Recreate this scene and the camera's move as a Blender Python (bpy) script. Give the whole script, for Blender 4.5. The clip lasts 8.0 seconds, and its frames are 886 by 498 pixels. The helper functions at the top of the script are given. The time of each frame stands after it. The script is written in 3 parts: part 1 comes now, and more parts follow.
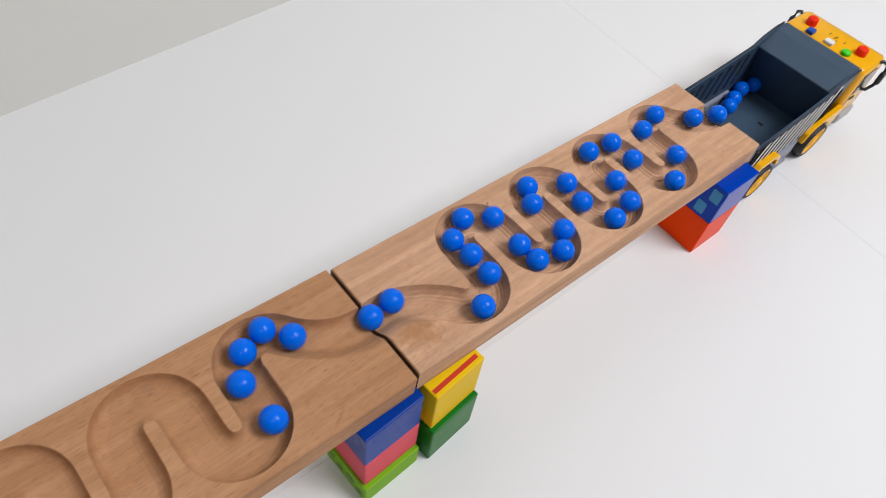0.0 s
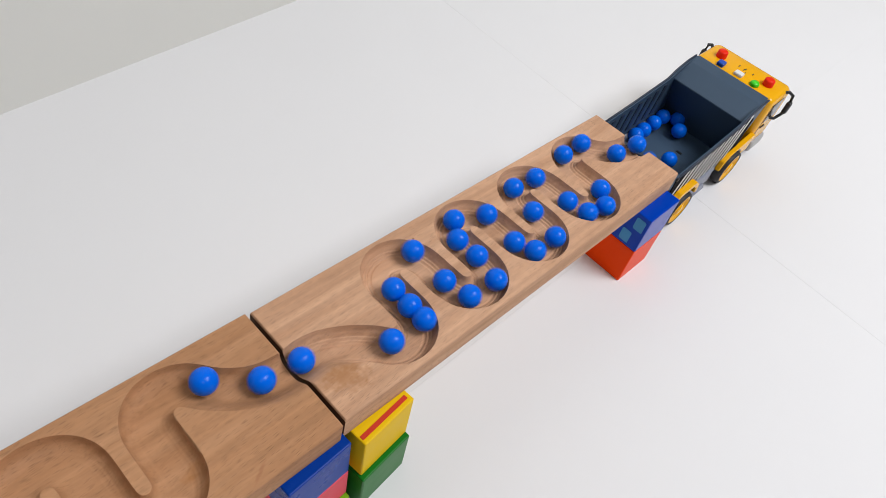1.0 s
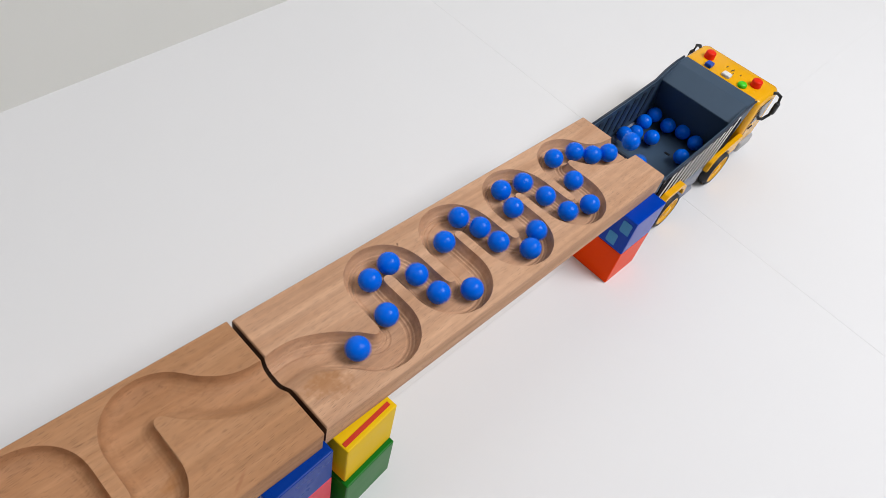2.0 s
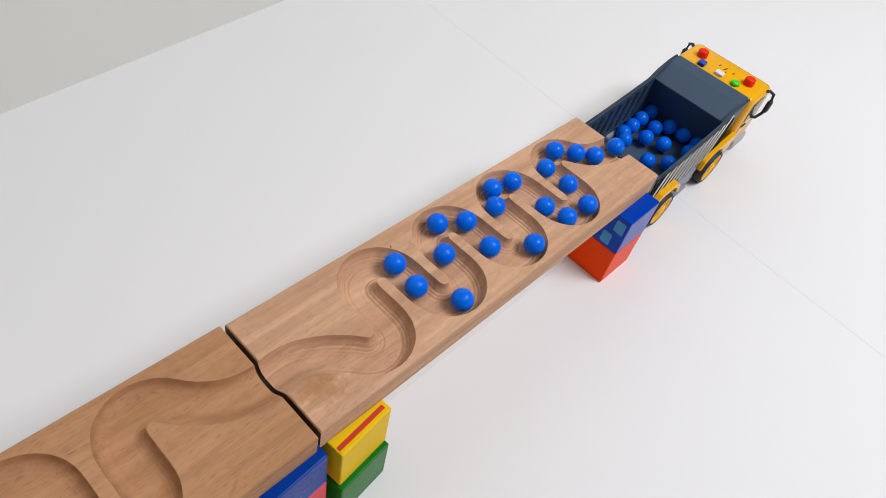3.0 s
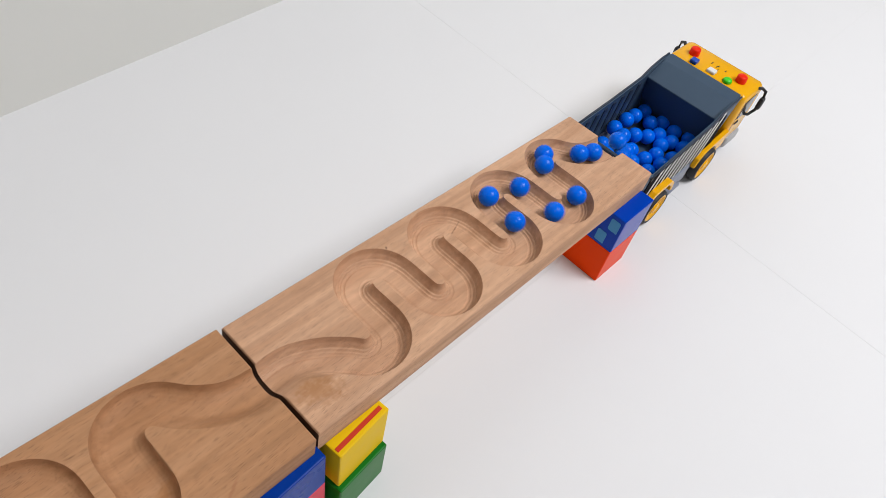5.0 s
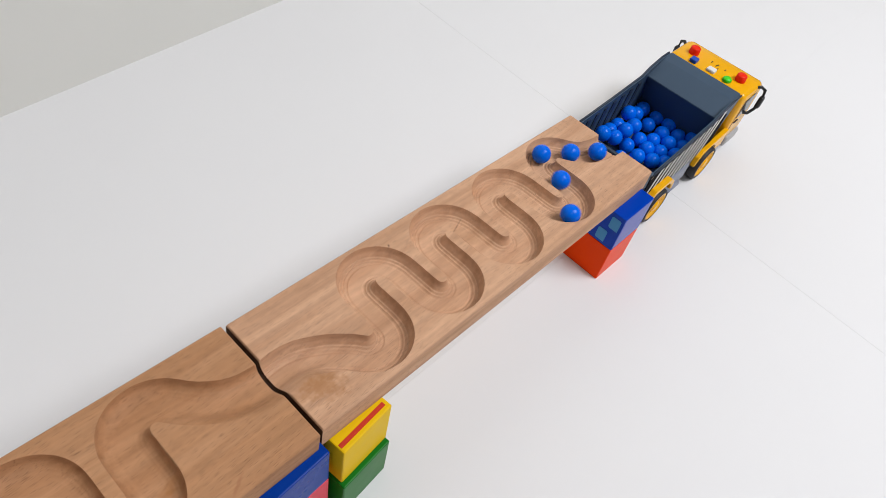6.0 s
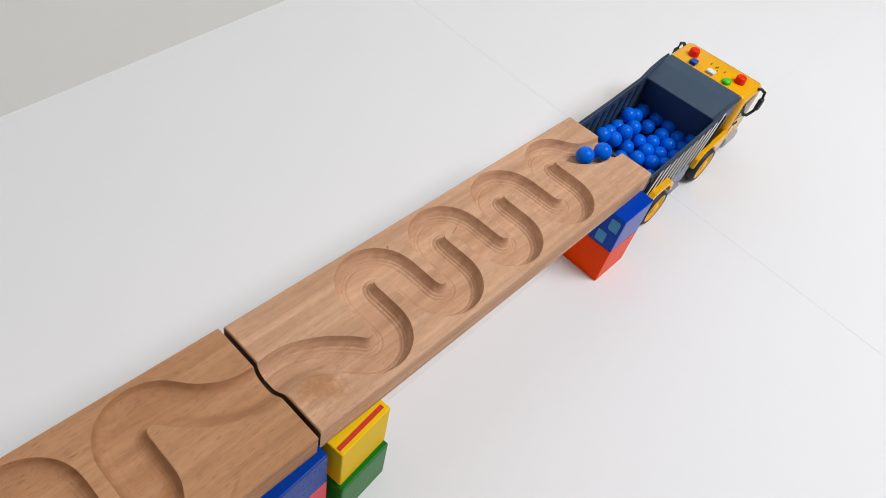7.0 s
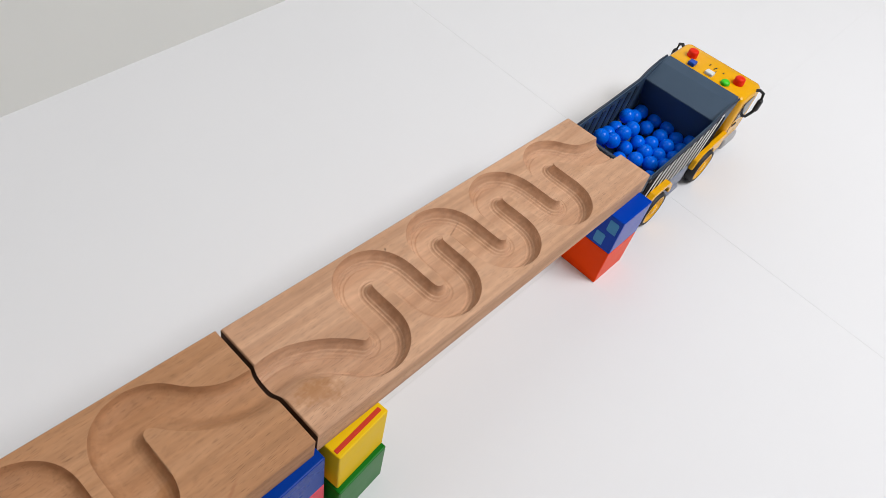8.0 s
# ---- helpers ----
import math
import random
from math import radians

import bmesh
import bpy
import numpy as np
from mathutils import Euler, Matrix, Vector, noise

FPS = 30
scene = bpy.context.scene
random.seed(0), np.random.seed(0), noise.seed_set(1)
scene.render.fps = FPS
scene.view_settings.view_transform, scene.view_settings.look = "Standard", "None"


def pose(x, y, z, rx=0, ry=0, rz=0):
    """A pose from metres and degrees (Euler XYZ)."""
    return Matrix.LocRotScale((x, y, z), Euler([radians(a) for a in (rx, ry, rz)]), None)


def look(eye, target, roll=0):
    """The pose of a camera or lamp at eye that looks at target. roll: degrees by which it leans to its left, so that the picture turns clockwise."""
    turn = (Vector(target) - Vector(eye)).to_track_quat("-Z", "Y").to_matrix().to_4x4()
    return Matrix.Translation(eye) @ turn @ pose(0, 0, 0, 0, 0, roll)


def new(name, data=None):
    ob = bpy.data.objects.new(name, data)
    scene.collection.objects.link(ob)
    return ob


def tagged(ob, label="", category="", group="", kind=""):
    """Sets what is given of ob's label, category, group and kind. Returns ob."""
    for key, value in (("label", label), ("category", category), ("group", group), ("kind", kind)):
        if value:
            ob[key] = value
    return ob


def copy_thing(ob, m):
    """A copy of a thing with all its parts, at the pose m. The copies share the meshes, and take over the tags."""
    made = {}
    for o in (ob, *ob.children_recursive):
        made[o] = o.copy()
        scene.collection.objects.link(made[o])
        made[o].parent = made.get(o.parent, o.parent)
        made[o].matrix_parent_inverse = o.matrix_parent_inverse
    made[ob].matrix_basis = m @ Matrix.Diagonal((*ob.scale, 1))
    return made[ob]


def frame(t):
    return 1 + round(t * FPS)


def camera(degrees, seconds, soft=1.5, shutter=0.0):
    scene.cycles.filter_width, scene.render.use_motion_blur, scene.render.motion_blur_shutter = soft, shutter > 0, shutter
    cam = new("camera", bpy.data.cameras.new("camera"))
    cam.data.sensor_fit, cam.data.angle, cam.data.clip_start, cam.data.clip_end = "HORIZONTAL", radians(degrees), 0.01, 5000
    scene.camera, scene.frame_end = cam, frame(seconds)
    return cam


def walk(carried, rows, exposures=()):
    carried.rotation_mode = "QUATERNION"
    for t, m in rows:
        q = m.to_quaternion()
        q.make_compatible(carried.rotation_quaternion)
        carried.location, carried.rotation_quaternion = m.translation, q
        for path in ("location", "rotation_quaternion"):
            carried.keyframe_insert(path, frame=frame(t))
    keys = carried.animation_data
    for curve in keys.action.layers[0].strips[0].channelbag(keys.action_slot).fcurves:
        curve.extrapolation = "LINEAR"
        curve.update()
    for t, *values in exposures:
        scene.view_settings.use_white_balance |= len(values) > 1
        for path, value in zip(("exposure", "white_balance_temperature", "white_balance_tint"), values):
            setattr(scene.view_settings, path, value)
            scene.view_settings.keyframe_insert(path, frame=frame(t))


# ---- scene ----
cam = camera(66.2, 8.0, soft=0.75, shutter=0.5)
walk(cam, [
    (0, pose(-0.1405, -0.1827, 0.5341, 36.156, -5.545, -39.458)),
    (0.5, pose(-0.1307, -0.1802, 0.5322, 37.836, -7.107, -42.054)),
    (1, pose(-0.1260, -0.1803, 0.5295, 39.181, -8.630, -44.099)),
    (1.5, pose(-0.1201, -0.1823, 0.5322, 38.992, -8.703, -44.311)),
    (3, pose(-0.1122, -0.1831, 0.5355, 38.980, -8.540, -45.039)),
    (3.5, pose(-0.1122, -0.1836, 0.5354, 39.083, -8.434, -45.367)),
    (4, pose(-0.1114, -0.1843, 0.5369, 39.047, -8.371, -45.562)),
    (4.5, pose(-0.1109, -0.1838, 0.5370, 39.054, -8.342, -45.695)),
    (6, pose(-0.1164, -0.1844, 0.5390, 39.035, -8.357, -45.878)),
    (6.5, pose(-0.1163, -0.1846, 0.5380, 39.105, -8.381, -45.890)),
    (7, pose(-0.1156, -0.1835, 0.5370, 39.216, -8.491, -45.898)),
    (7.5, pose(-0.1159, -0.1844, 0.5381, 39.269, -8.366, -45.857)),
    (8, pose(-0.1133, -0.1833, 0.5372, 39.239, -8.500, -45.928)),
])
scene.view_settings.exposure = 0.0

# ---- daylight: an overcast sky over two roof lights ----
world = bpy.data.worlds.new("overcast_sky")
scene.world = world
world.use_nodes = True
wn = world.node_tree.nodes
sky = wn.new("ShaderNodeTexSky")
sky.sky_type, sky.sun_disc, sky.sun_elevation, sky.sun_rotation = "NISHITA", False, radians(40), radians(120)
world.node_tree.links.new(sky.outputs[0], wn["Background"].inputs[0])
wn["Background"].inputs[1].default_value = 0.12


def roof_light(name, eye, target, width, height, watts, tint):
    lamp = bpy.data.lights.new(name, "AREA")
    lamp.shape, lamp.size, lamp.size_y, lamp.energy, lamp.color = "RECTANGLE", width, height, watts, tint
    ob = new(name, lamp)
    ob.matrix_world = look(eye, target)
    return ob


roof_light("roof_light_east", (1.10, -1.30, 2.49), (1.10, -1.29, 0), 1.3, 1.3, 71, (0.985, 0.975, 1.0))
roof_light("roof_light_west", (-0.93, -1.25, 2.49), (-0.93, -1.24, 0), 0.4, 0.4, 7.0, (0.975, 0.975, 1.0))



# ---- materials ----
def material(name, colour, rough=0.5, metal=0.0, spec=0.5, vary=0.0, scale=40.0, bump=0.0, bump_scale=400.0, coat=0.0):
    m = bpy.data.materials.new(name)
    m.use_nodes = True
    n, l = m.node_tree.nodes, m.node_tree.links
    b = n["Principled BSDF"]
    b.inputs["Base Color"].default_value = (*colour, 1)
    b.inputs["Roughness"].default_value, b.inputs["Metallic"].default_value = rough, metal
    b.inputs["Specular IOR Level"].default_value = spec
    b.inputs["Coat Weight"].default_value, b.inputs["Coat Roughness"].default_value = coat, 0.12
    co = n.new("ShaderNodeTexCoord")
    if vary:
        a = n.new("ShaderNodeTexNoise")
        a.inputs["Scale"].default_value, a.inputs["Detail"].default_value = scale, 5
        l.new(co.outputs["Object"], a.inputs["Vector"])
        r = n.new("ShaderNodeMapRange")
        r.inputs[3].default_value, r.inputs[4].default_value = 1 - vary, 1 + vary
        l.new(a.outputs[0], r.inputs[0])
        x = n.new("ShaderNodeMix")
        x.data_type, x.blend_type = "RGBA", "MULTIPLY"
        x.inputs[0].default_value = 1
        x.inputs[6].default_value = (*colour, 1)
        l.new(r.outputs[0], x.inputs[7])
        l.new(x.outputs[2], b.inputs["Base Color"])
        q = n.new("ShaderNodeMapRange")
        q.inputs[3].default_value, q.inputs[4].default_value = rough * 0.75, min(1, rough * 1.3)
        l.new(a.outputs[0], q.inputs[0])
        l.new(q.outputs[0], b.inputs["Roughness"])
    if bump:
        f = n.new("ShaderNodeTexNoise")
        f.inputs["Scale"].default_value, f.inputs["Detail"].default_value = bump_scale, 3
        l.new(co.outputs["Object"], f.inputs["Vector"])
        u = n.new("ShaderNodeBump")
        u.inputs["Strength"].default_value, u.inputs["Distance"].default_value = bump, 0.0004
        l.new(f.outputs[0], u.inputs["Height"])
        l.new(u.outputs[0], b.inputs["Normal"])
    return m


def beech(name, light, dark, seed, fleck, even, marks=()):
    """Steamed beech: broad growth bands along the board, fine fibres and the short dark flecks of its rays."""
    m = bpy.data.materials.new(name)
    m.use_nodes = True
    n, l = m.node_tree.nodes, m.node_tree.links
    b = n["Principled BSDF"]
    co = n.new("ShaderNodeTexCoord")

    def stretched(sx, sy, sz, detail, rough=0.5, warp=0.0):
        mp = n.new("ShaderNodeMapping")
        mp.inputs["Location"].default_value = (seed, seed * 0.7, seed * 1.3)
        mp.inputs["Scale"].default_value = (sx, sy, sz)
        l.new(co.outputs["Object"], mp.inputs["Vector"])
        t = n.new("ShaderNodeTexNoise")
        t.inputs["Scale"].default_value, t.inputs["Detail"].default_value, t.inputs["Roughness"].default_value = 1, detail, rough
        t.inputs["Distortion"].default_value = warp
        l.new(mp.outputs[0], t.inputs["Vector"])
        return t.outputs[0]

    def ramp(src, lo, hi, a=0.0, z=1.0):
        r = n.new("ShaderNodeMapRange")
        r.inputs[1].default_value, r.inputs[2].default_value, r.inputs[3].default_value, r.inputs[4].default_value = lo, hi, a, z
        l.new(src, r.inputs[0])
        return r.outputs[0]

    def mix(fac, a, c, kind="MIX"):
        x = n.new("ShaderNodeMix")
        x.data_type, x.blend_type = "RGBA", kind
        for s, i in ((fac, 0), (a, 6), (c, 7)):
            if isinstance(s, (int, float)):
                x.inputs[i].default_value = s
            elif isinstance(s, tuple):
                x.inputs[i].default_value = (*s, 1)
            else:
                l.new(s, x.inputs[i])
        return x.outputs[2]

    bands = ramp(stretched(4.5, 62, 62, 4, 0.55, 0.9), 0.36, 0.64)
    base = mix(bands, light, dark)
    fibre = ramp(stretched(40, 900, 900, 3), 0.3, 0.7, 0.955, 1.035)
    grey = n.new("ShaderNodeCombineColor")
    for i in range(3):
        l.new(fibre, grey.inputs[i])
    base = mix(1.0, base, grey.outputs[0], "MULTIPLY")
    spread = n.new("ShaderNodeMapping")
    spread.vector_type = "TEXTURE"
    spread.inputs["Rotation"].default_value = (0, 0, radians(4))
    spread.inputs["Scale"].default_value = (1 / 125, 1 / 2100, 1 / 1000)
    l.new(co.outputs["Object"], spread.inputs["Vector"])
    ends = n.new("ShaderNodeTexVoronoi")
    ends.inputs["Scale"].default_value = 1
    l.new(spread.outputs[0], ends.inputs["Vector"])
    flecks = ramp(ends.outputs["Distance"], 0.18, 0.33, fleck, 0.0)
    patchy = ramp(stretched(9, 30, 30, 2), 0.40, 0.58, even, 1.0)
    pick = n.new("ShaderNodeSeparateColor")
    l.new(ends.outputs["Color"], pick.inputs[0])
    few = n.new("ShaderNodeMath")
    few.operation = "MULTIPLY"
    l.new(patchy, few.inputs[0])
    l.new(ramp(pick.outputs[0], 0.56, 0.66, 1.0, 0.06), few.inputs[1])
    patchy = few.outputs[0]
    both = n.new("ShaderNodeMath")
    both.operation = "MULTIPLY"
    l.new(flecks, both.inputs[0])
    l.new(patchy, both.inputs[1])
    flecks = both.outputs[0]
    base = mix(flecks, base, tuple(0.38 * c for c in dark))
    lines = ramp(stretched(5, 190, 190, 3, 0.5, 0.3), 0.38, 0.66, 1.035, 0.905)
    line_mix = n.new("ShaderNodeCombineColor")
    for i in range(3):
        l.new(lines, line_mix.inputs[i])
    base = mix(1.0, base, line_mix.outputs[0], "MULTIPLY")
    cloud = ramp(stretched(70, 160, 160, 6, 0.65), 0.3, 0.7, 0.93, 1.07)
    tone_mix = n.new("ShaderNodeCombineColor")
    for i in range(3):
        l.new(cloud, tone_mix.inputs[i])
    base = mix(1.0, base, tone_mix.outputs[0], "MULTIPLY")
    blot = ramp(stretched(26, 42, 42, 3), 0.56, 0.74, 0.0, 0.30)
    base = mix(blot, base, (0.46, 0.24, 0.11))
    for (px, py, turn, sx, sy, tone, weight) in marks:
        mp = n.new("ShaderNodeMapping")
        mp.vector_type = "TEXTURE"
        mp.inputs["Location"].default_value, mp.inputs["Rotation"].default_value, mp.inputs["Scale"].default_value = (px, py, 0), (0, 0, radians(turn)), (sx, sy, 0.03)
        l.new(co.outputs["Object"], mp.inputs["Vector"])
        wob = n.new("ShaderNodeTexNoise")
        wob.inputs["Scale"].default_value, wob.inputs["Detail"].default_value = 260, 4
        l.new(co.outputs["Object"], wob.inputs["Vector"])
        ln = n.new("ShaderNodeVectorMath")
        ln.operation = "LENGTH"
        l.new(mp.outputs[0], ln.inputs[0])
        ad = n.new("ShaderNodeMath")
        ad.operation = "ADD"
        l.new(ln.outputs["Value"], ad.inputs[0])
        l.new(ramp(wob.outputs[0], 0.3, 0.7, -0.4, 0.4), ad.inputs[1])
        base = mix(ramp(ad.outputs[0], 0.35, 1.15, weight, 0.0), base, tone)
    l.new(base, b.inputs["Base Color"])
    l.new(ramp(bands, 0, 1, 0.62, 0.76), b.inputs["Roughness"])
    b.inputs["Specular IOR Level"].default_value = 0.25
    u = n.new("ShaderNodeBump")
    u.inputs["Strength"].default_value, u.inputs["Distance"].default_value = 0.12, 0.0002
    l.new(fibre, u.inputs["Height"])
    u2 = n.new("ShaderNodeBump")
    u2.invert = True
    u2.inputs["Strength"].default_value, u2.inputs["Distance"].default_value = 0.5, 0.0002
    l.new(flecks, u2.inputs["Height"])
    l.new(u.outputs[0], u2.inputs["Normal"])
    l.new(u2.outputs[0], b.inputs["Normal"])
    return m


M = {
    "slab": material("white_laminate", (0.80, 0.80, 0.80), 0.60, spec=0.10, vary=0.012, scale=3.0, bump=0.03, bump_scale=900),
    "joint": material("joint_filler", (0.79, 0.785, 0.78), 0.8, vary=0.05, scale=90),
    "wall": material("wall_paint", (0.78, 0.78, 0.735), 0.75, vary=0.02, scale=5, bump=0.15, bump_scale=500),
    # tones of the unseen walls and ceiling, lowered to cut bounced light
    "low_bounce_wall": material("low_bounce_wall_tone", (0.17, 0.165, 0.16), 0.8, vary=0.03, scale=4),
    "ceiling": material("ceiling_paint", (0.50, 0.50, 0.50), 0.85, vary=0.02, scale=4),
    "beech_low": beech("beech_lower", (0.645, 0.385, 0.236), (0.53, 0.297, 0.172), 3.1, 0.55, 0.45, ((0.2005, 0.0218, 20, 0.0125, 0.0007, (0.16, 0.07, 0.03), 0.8), (0.021, -0.025, -25, 0.017, 0.011, (0.38, 0.165, 0.055), 0.6), (0.1375, 0.0372, 60, 0.0016, 0.0008, (0.12, 0.06, 0.03), 0.8))),
    "beech_up": beech("beech_upper", (0.510, 0.268, 0.135), (0.432, 0.215, 0.101), 11.7, 0.68, 0.85, ((-0.083, -0.0155, 20, 0.008, 0.005, (0.38, 0.16, 0.05), 0.6), (-0.056, -0.042, 35, 0.009, 0.0012, (0.36, 0.15, 0.07), 0.5))),
    # end grain, darkened past its own tone to paint in the gap's shade
    "shaded_end_grain": material("beech_end_grain_shaded", (0.14, 0.070, 0.034), 0.8, spec=0.15, vary=0.25, scale=220, bump=0.2, bump_scale=1500),
    "ball": material("blue_lacquer", (0.0004, 0.145, 0.82), 0.20, spec=0.17, vary=0.02, scale=60),
    "yellow_paint": material("yellow_lacquer", (0.83, 0.53, 0.006), 0.45, spec=0.09, vary=0.04, scale=45, bump=0.08),
    "red_paint": material("red_lacquer", (0.60, 0.035, 0.012), 0.35, vary=0.05, scale=45),
    "green_paint": material("dark_green_lacquer", (0.006, 0.16, 0.012), 0.3, spec=0.09, vary=0.05, scale=45, bump=0.08),
    "lime_paint": material("light_green_lacquer", (0.20, 0.45, 0.012), 0.50, spec=0.12, vary=0.04, scale=45, bump=0.08),
    "lime_mark": material("dark_print", (0.05, 0.13, 0.02), 0.4, vary=0.1, scale=80),
    "pink_paint": material("pink_lacquer", (0.76, 0.085, 0.12), 0.50, spec=0.12, vary=0.04, scale=45, bump=0.08),
    "navy_paint": material("navy_lacquer", (0.001, 0.040, 0.30), 0.28, spec=0.08, vary=0.05, scale=45, bump=0.08),
    "blue_paint": material("blue_block_lacquer", (0.0003, 0.048, 0.44), 0.14, spec=0.15, vary=0.04, scale=45, bump=0.08),
    "pale_blue": material("pale_blue_print", (0.02, 0.25, 0.55), 0.35, vary=0.05, scale=60),
    "orange_paint": material("orange_lacquer", (0.93, 0.062, 0.0015), 0.30, spec=0.06, vary=0.04, scale=45, bump=0.08),
    "bed": material("slate_plastic", (0.046, 0.080, 0.126), 0.45, spec=0.4, vary=0.08, scale=30, bump=0.15, bump_scale=700),
    "rib": material("dark_slate_plastic", (0.022, 0.036, 0.062), 0.5, vary=0.08, scale=40),
    "chassis": material("grey_plastic", (0.24, 0.26, 0.32), 0.40, vary=0.08, scale=40),
    "cab": material("yellow_plastic", (0.90, 0.44, 0.003), 0.20, spec=0.4, vary=0.04, scale=30, bump=0.04),
    "black": material("black_plastic", (0.012, 0.012, 0.013), 0.4, vary=0.1, scale=60),
    "matt_black": material("matt_black_print", (0.010, 0.010, 0.012), 0.9, spec=0.05, vary=0.1, scale=60),
    "tyre": material("tyre_rubber", (0.018, 0.018, 0.020), 0.6, vary=0.1, scale=120, bump=0.3, bump_scale=900),
    "bumper": material("pale_grey_plastic", (0.42, 0.42, 0.42), 0.4, vary=0.06, scale=40),
    "white_plastic": material("white_plastic", (0.78, 0.78, 0.76), 0.35, vary=0.03, scale=60),
    "stripe": material("stripe_print", (0.66, 0.66, 0.66), 0.4, vary=0.05, scale=60),
    "red_plastic": material("red_plastic", (0.88, 0.022, 0.002), 0.45, spec=0.2, vary=0.04, scale=60),
    "blue_plastic": material("blue_plastic", (0.012, 0.08, 0.48), 0.3, vary=0.04, scale=60),
    "green_plastic": material("green_plastic", (0.05, 0.68, 0.008), 0.4, vary=0.04, scale=60),
    "glass": material("smoked_pane", (0.03, 0.035, 0.04), 0.12, vary=0.05, scale=30),
}


# ---- building helpers ----
def mesh_object(name, bm, mat, smooth=False):
    bmesh.ops.recalc_face_normals(bm, faces=bm.faces)
    me = bpy.data.meshes.new(name)
    bm.to_mesh(me)
    bm.free()
    if smooth:
        me.polygons.foreach_set("use_smooth", [True] * len(me.polygons))
    me.materials.append(M[mat])
    return new(name, me)


def part(name, bm, mat, parent, label="", smooth=False):
    ob = mesh_object(name, bm, mat, smooth)
    ob.parent = parent
    return tagged(ob, label)


def thing(name, m, label, category, group=""):
    ob = new(name)
    ob.empty_display_size = 0.02
    ob.matrix_world = m
    return tagged(ob, label, category, group)


def box(x0, y0, z0, x1, y1, z1, bevel=0.0, seg=2, bm=None):
    out = bm or bmesh.new()
    tmp = bmesh.new()
    bmesh.ops.create_cube(tmp, size=1, matrix=Matrix.LocRotScale(((x0 + x1) / 2, (y0 + y1) / 2, (z0 + z1) / 2), None, (x1 - x0, y1 - y0, z1 - z0)))
    if bevel:
        bmesh.ops.bevel(tmp, geom=tmp.edges[:], offset=bevel, segments=seg, affect="EDGES", profile=0.5)
    if not bm:
        out.free()
        return tmp
    me = bpy.data.meshes.new("scratch")
    tmp.to_mesh(me)
    out.from_mesh(me)
    bpy.data.meshes.remove(me)
    tmp.free()
    return out


def prism(outline, depth, m=None, bevel=0.0, seg=2, bm=None):
    """An outline in x and z, pushed along y by depth from its middle."""
    tmp = bmesh.new()
    front = [tmp.verts.new((x, -depth / 2, z)) for x, z in outline]
    back = [tmp.verts.new((x, depth / 2, z)) for x, z in outline]
    tmp.faces.new(front)
    tmp.faces.new(back[::-1])
    for i in range(len(outline)):
        j = (i + 1) % len(outline)
        tmp.faces.new((front[j], front[i], back[i], back[j]))
    bmesh.ops.recalc_face_normals(tmp, faces=tmp.faces)
    if bevel:
        bmesh.ops.bevel(tmp, geom=tmp.edges[:], offset=bevel, segments=seg, affect="EDGES", profile=0.5)
    if m is not None:
        bmesh.ops.transform(tmp, matrix=m, verts=tmp.verts)
    if bm:
        me = bpy.data.meshes.new("scratch")
        tmp.to_mesh(me)
        bm.from_mesh(me)
        bpy.data.meshes.remove(me)
        tmp.free()
        return bm
    return tmp


def turned(profile, seg=32, m=None):
    """A profile of radius and height, turned about z."""
    bm = bmesh.new()
    rings = []
    for r, z in profile:
        rings.append([bm.verts.new((r * math.cos(2 * math.pi * k / seg), r * math.sin(2 * math.pi * k / seg), z)) for k in range(seg)] if r > 1e-6 else [bm.verts.new((0, 0, z))])
    for a, b in zip(rings, rings[1:]):
        for k in range(seg):
            q = (k + 1) % seg
            if len(a) == 1 and len(b) > 1:
                bm.faces.new((a[0], b[k], b[q]))
            elif len(b) == 1 and len(a) > 1:
                bm.faces.new((a[k], a[q], b[0]))
            elif len(a) > 1:
                bm.faces.new((a[k], a[q], b[q], b[k]))
    if m is not None:
        bmesh.ops.transform(bm, matrix=m, verts=bm.verts)
    return bm


def tube(points, radii, seg=12):
    """A bent rod through points, with a radius at each."""
    bm = bmesh.new()
    rings = []
    for i, p in enumerate(points):
        d = (Vector(points[min(i + 1, len(points) - 1)]) - Vector(points[max(i - 1, 0)])).normalized()
        q = d.to_track_quat("Z", "Y")
        rings.append([bm.verts.new(Vector(p) + q @ Vector((radii[i] * math.cos(2 * math.pi * k / seg), radii[i] * math.sin(2 * math.pi * k / seg), 0))) for k in range(seg)])
    for a, b in zip(rings, rings[1:]):
        for k in range(seg):
            bm.faces.new((a[k], a[(k + 1) % seg], b[(k + 1) % seg], b[k]))
    bm.faces.new(rings[0][::-1])
    bm.faces.new(rings[-1])
    return bm


# ---- the room ----
def slab_piece(corners, name="floor_slab"):
    bm = bmesh.new()
    top = [bm.verts.new((x, y, 0.0)) for x, y in corners]
    low = [bm.verts.new((x, y, -0.012)) for x, y in corners]
    bm.faces.new(top)
    bm.faces.new(low[::-1])
    for i in range(4):
        j = (i + 1) % 4
        bm.faces.new((top[j], top[i], low[i], low[j]))
    bmesh.ops.recalc_face_normals(bm, faces=bm.faces)
    bmesh.ops.bevel(bm, geom=[e for e in bm.edges if all(v.co.z > -0.001 for v in e.verts)], offset=0.00015, segments=1, affect="EDGES")
    return bm


def cross_x(y, k):
    return 0.534 + 0.060 * y + 1.2 * k


def cross_y(x, k):
    return -0.0182 - 0.0127 * x - 0.6 * k


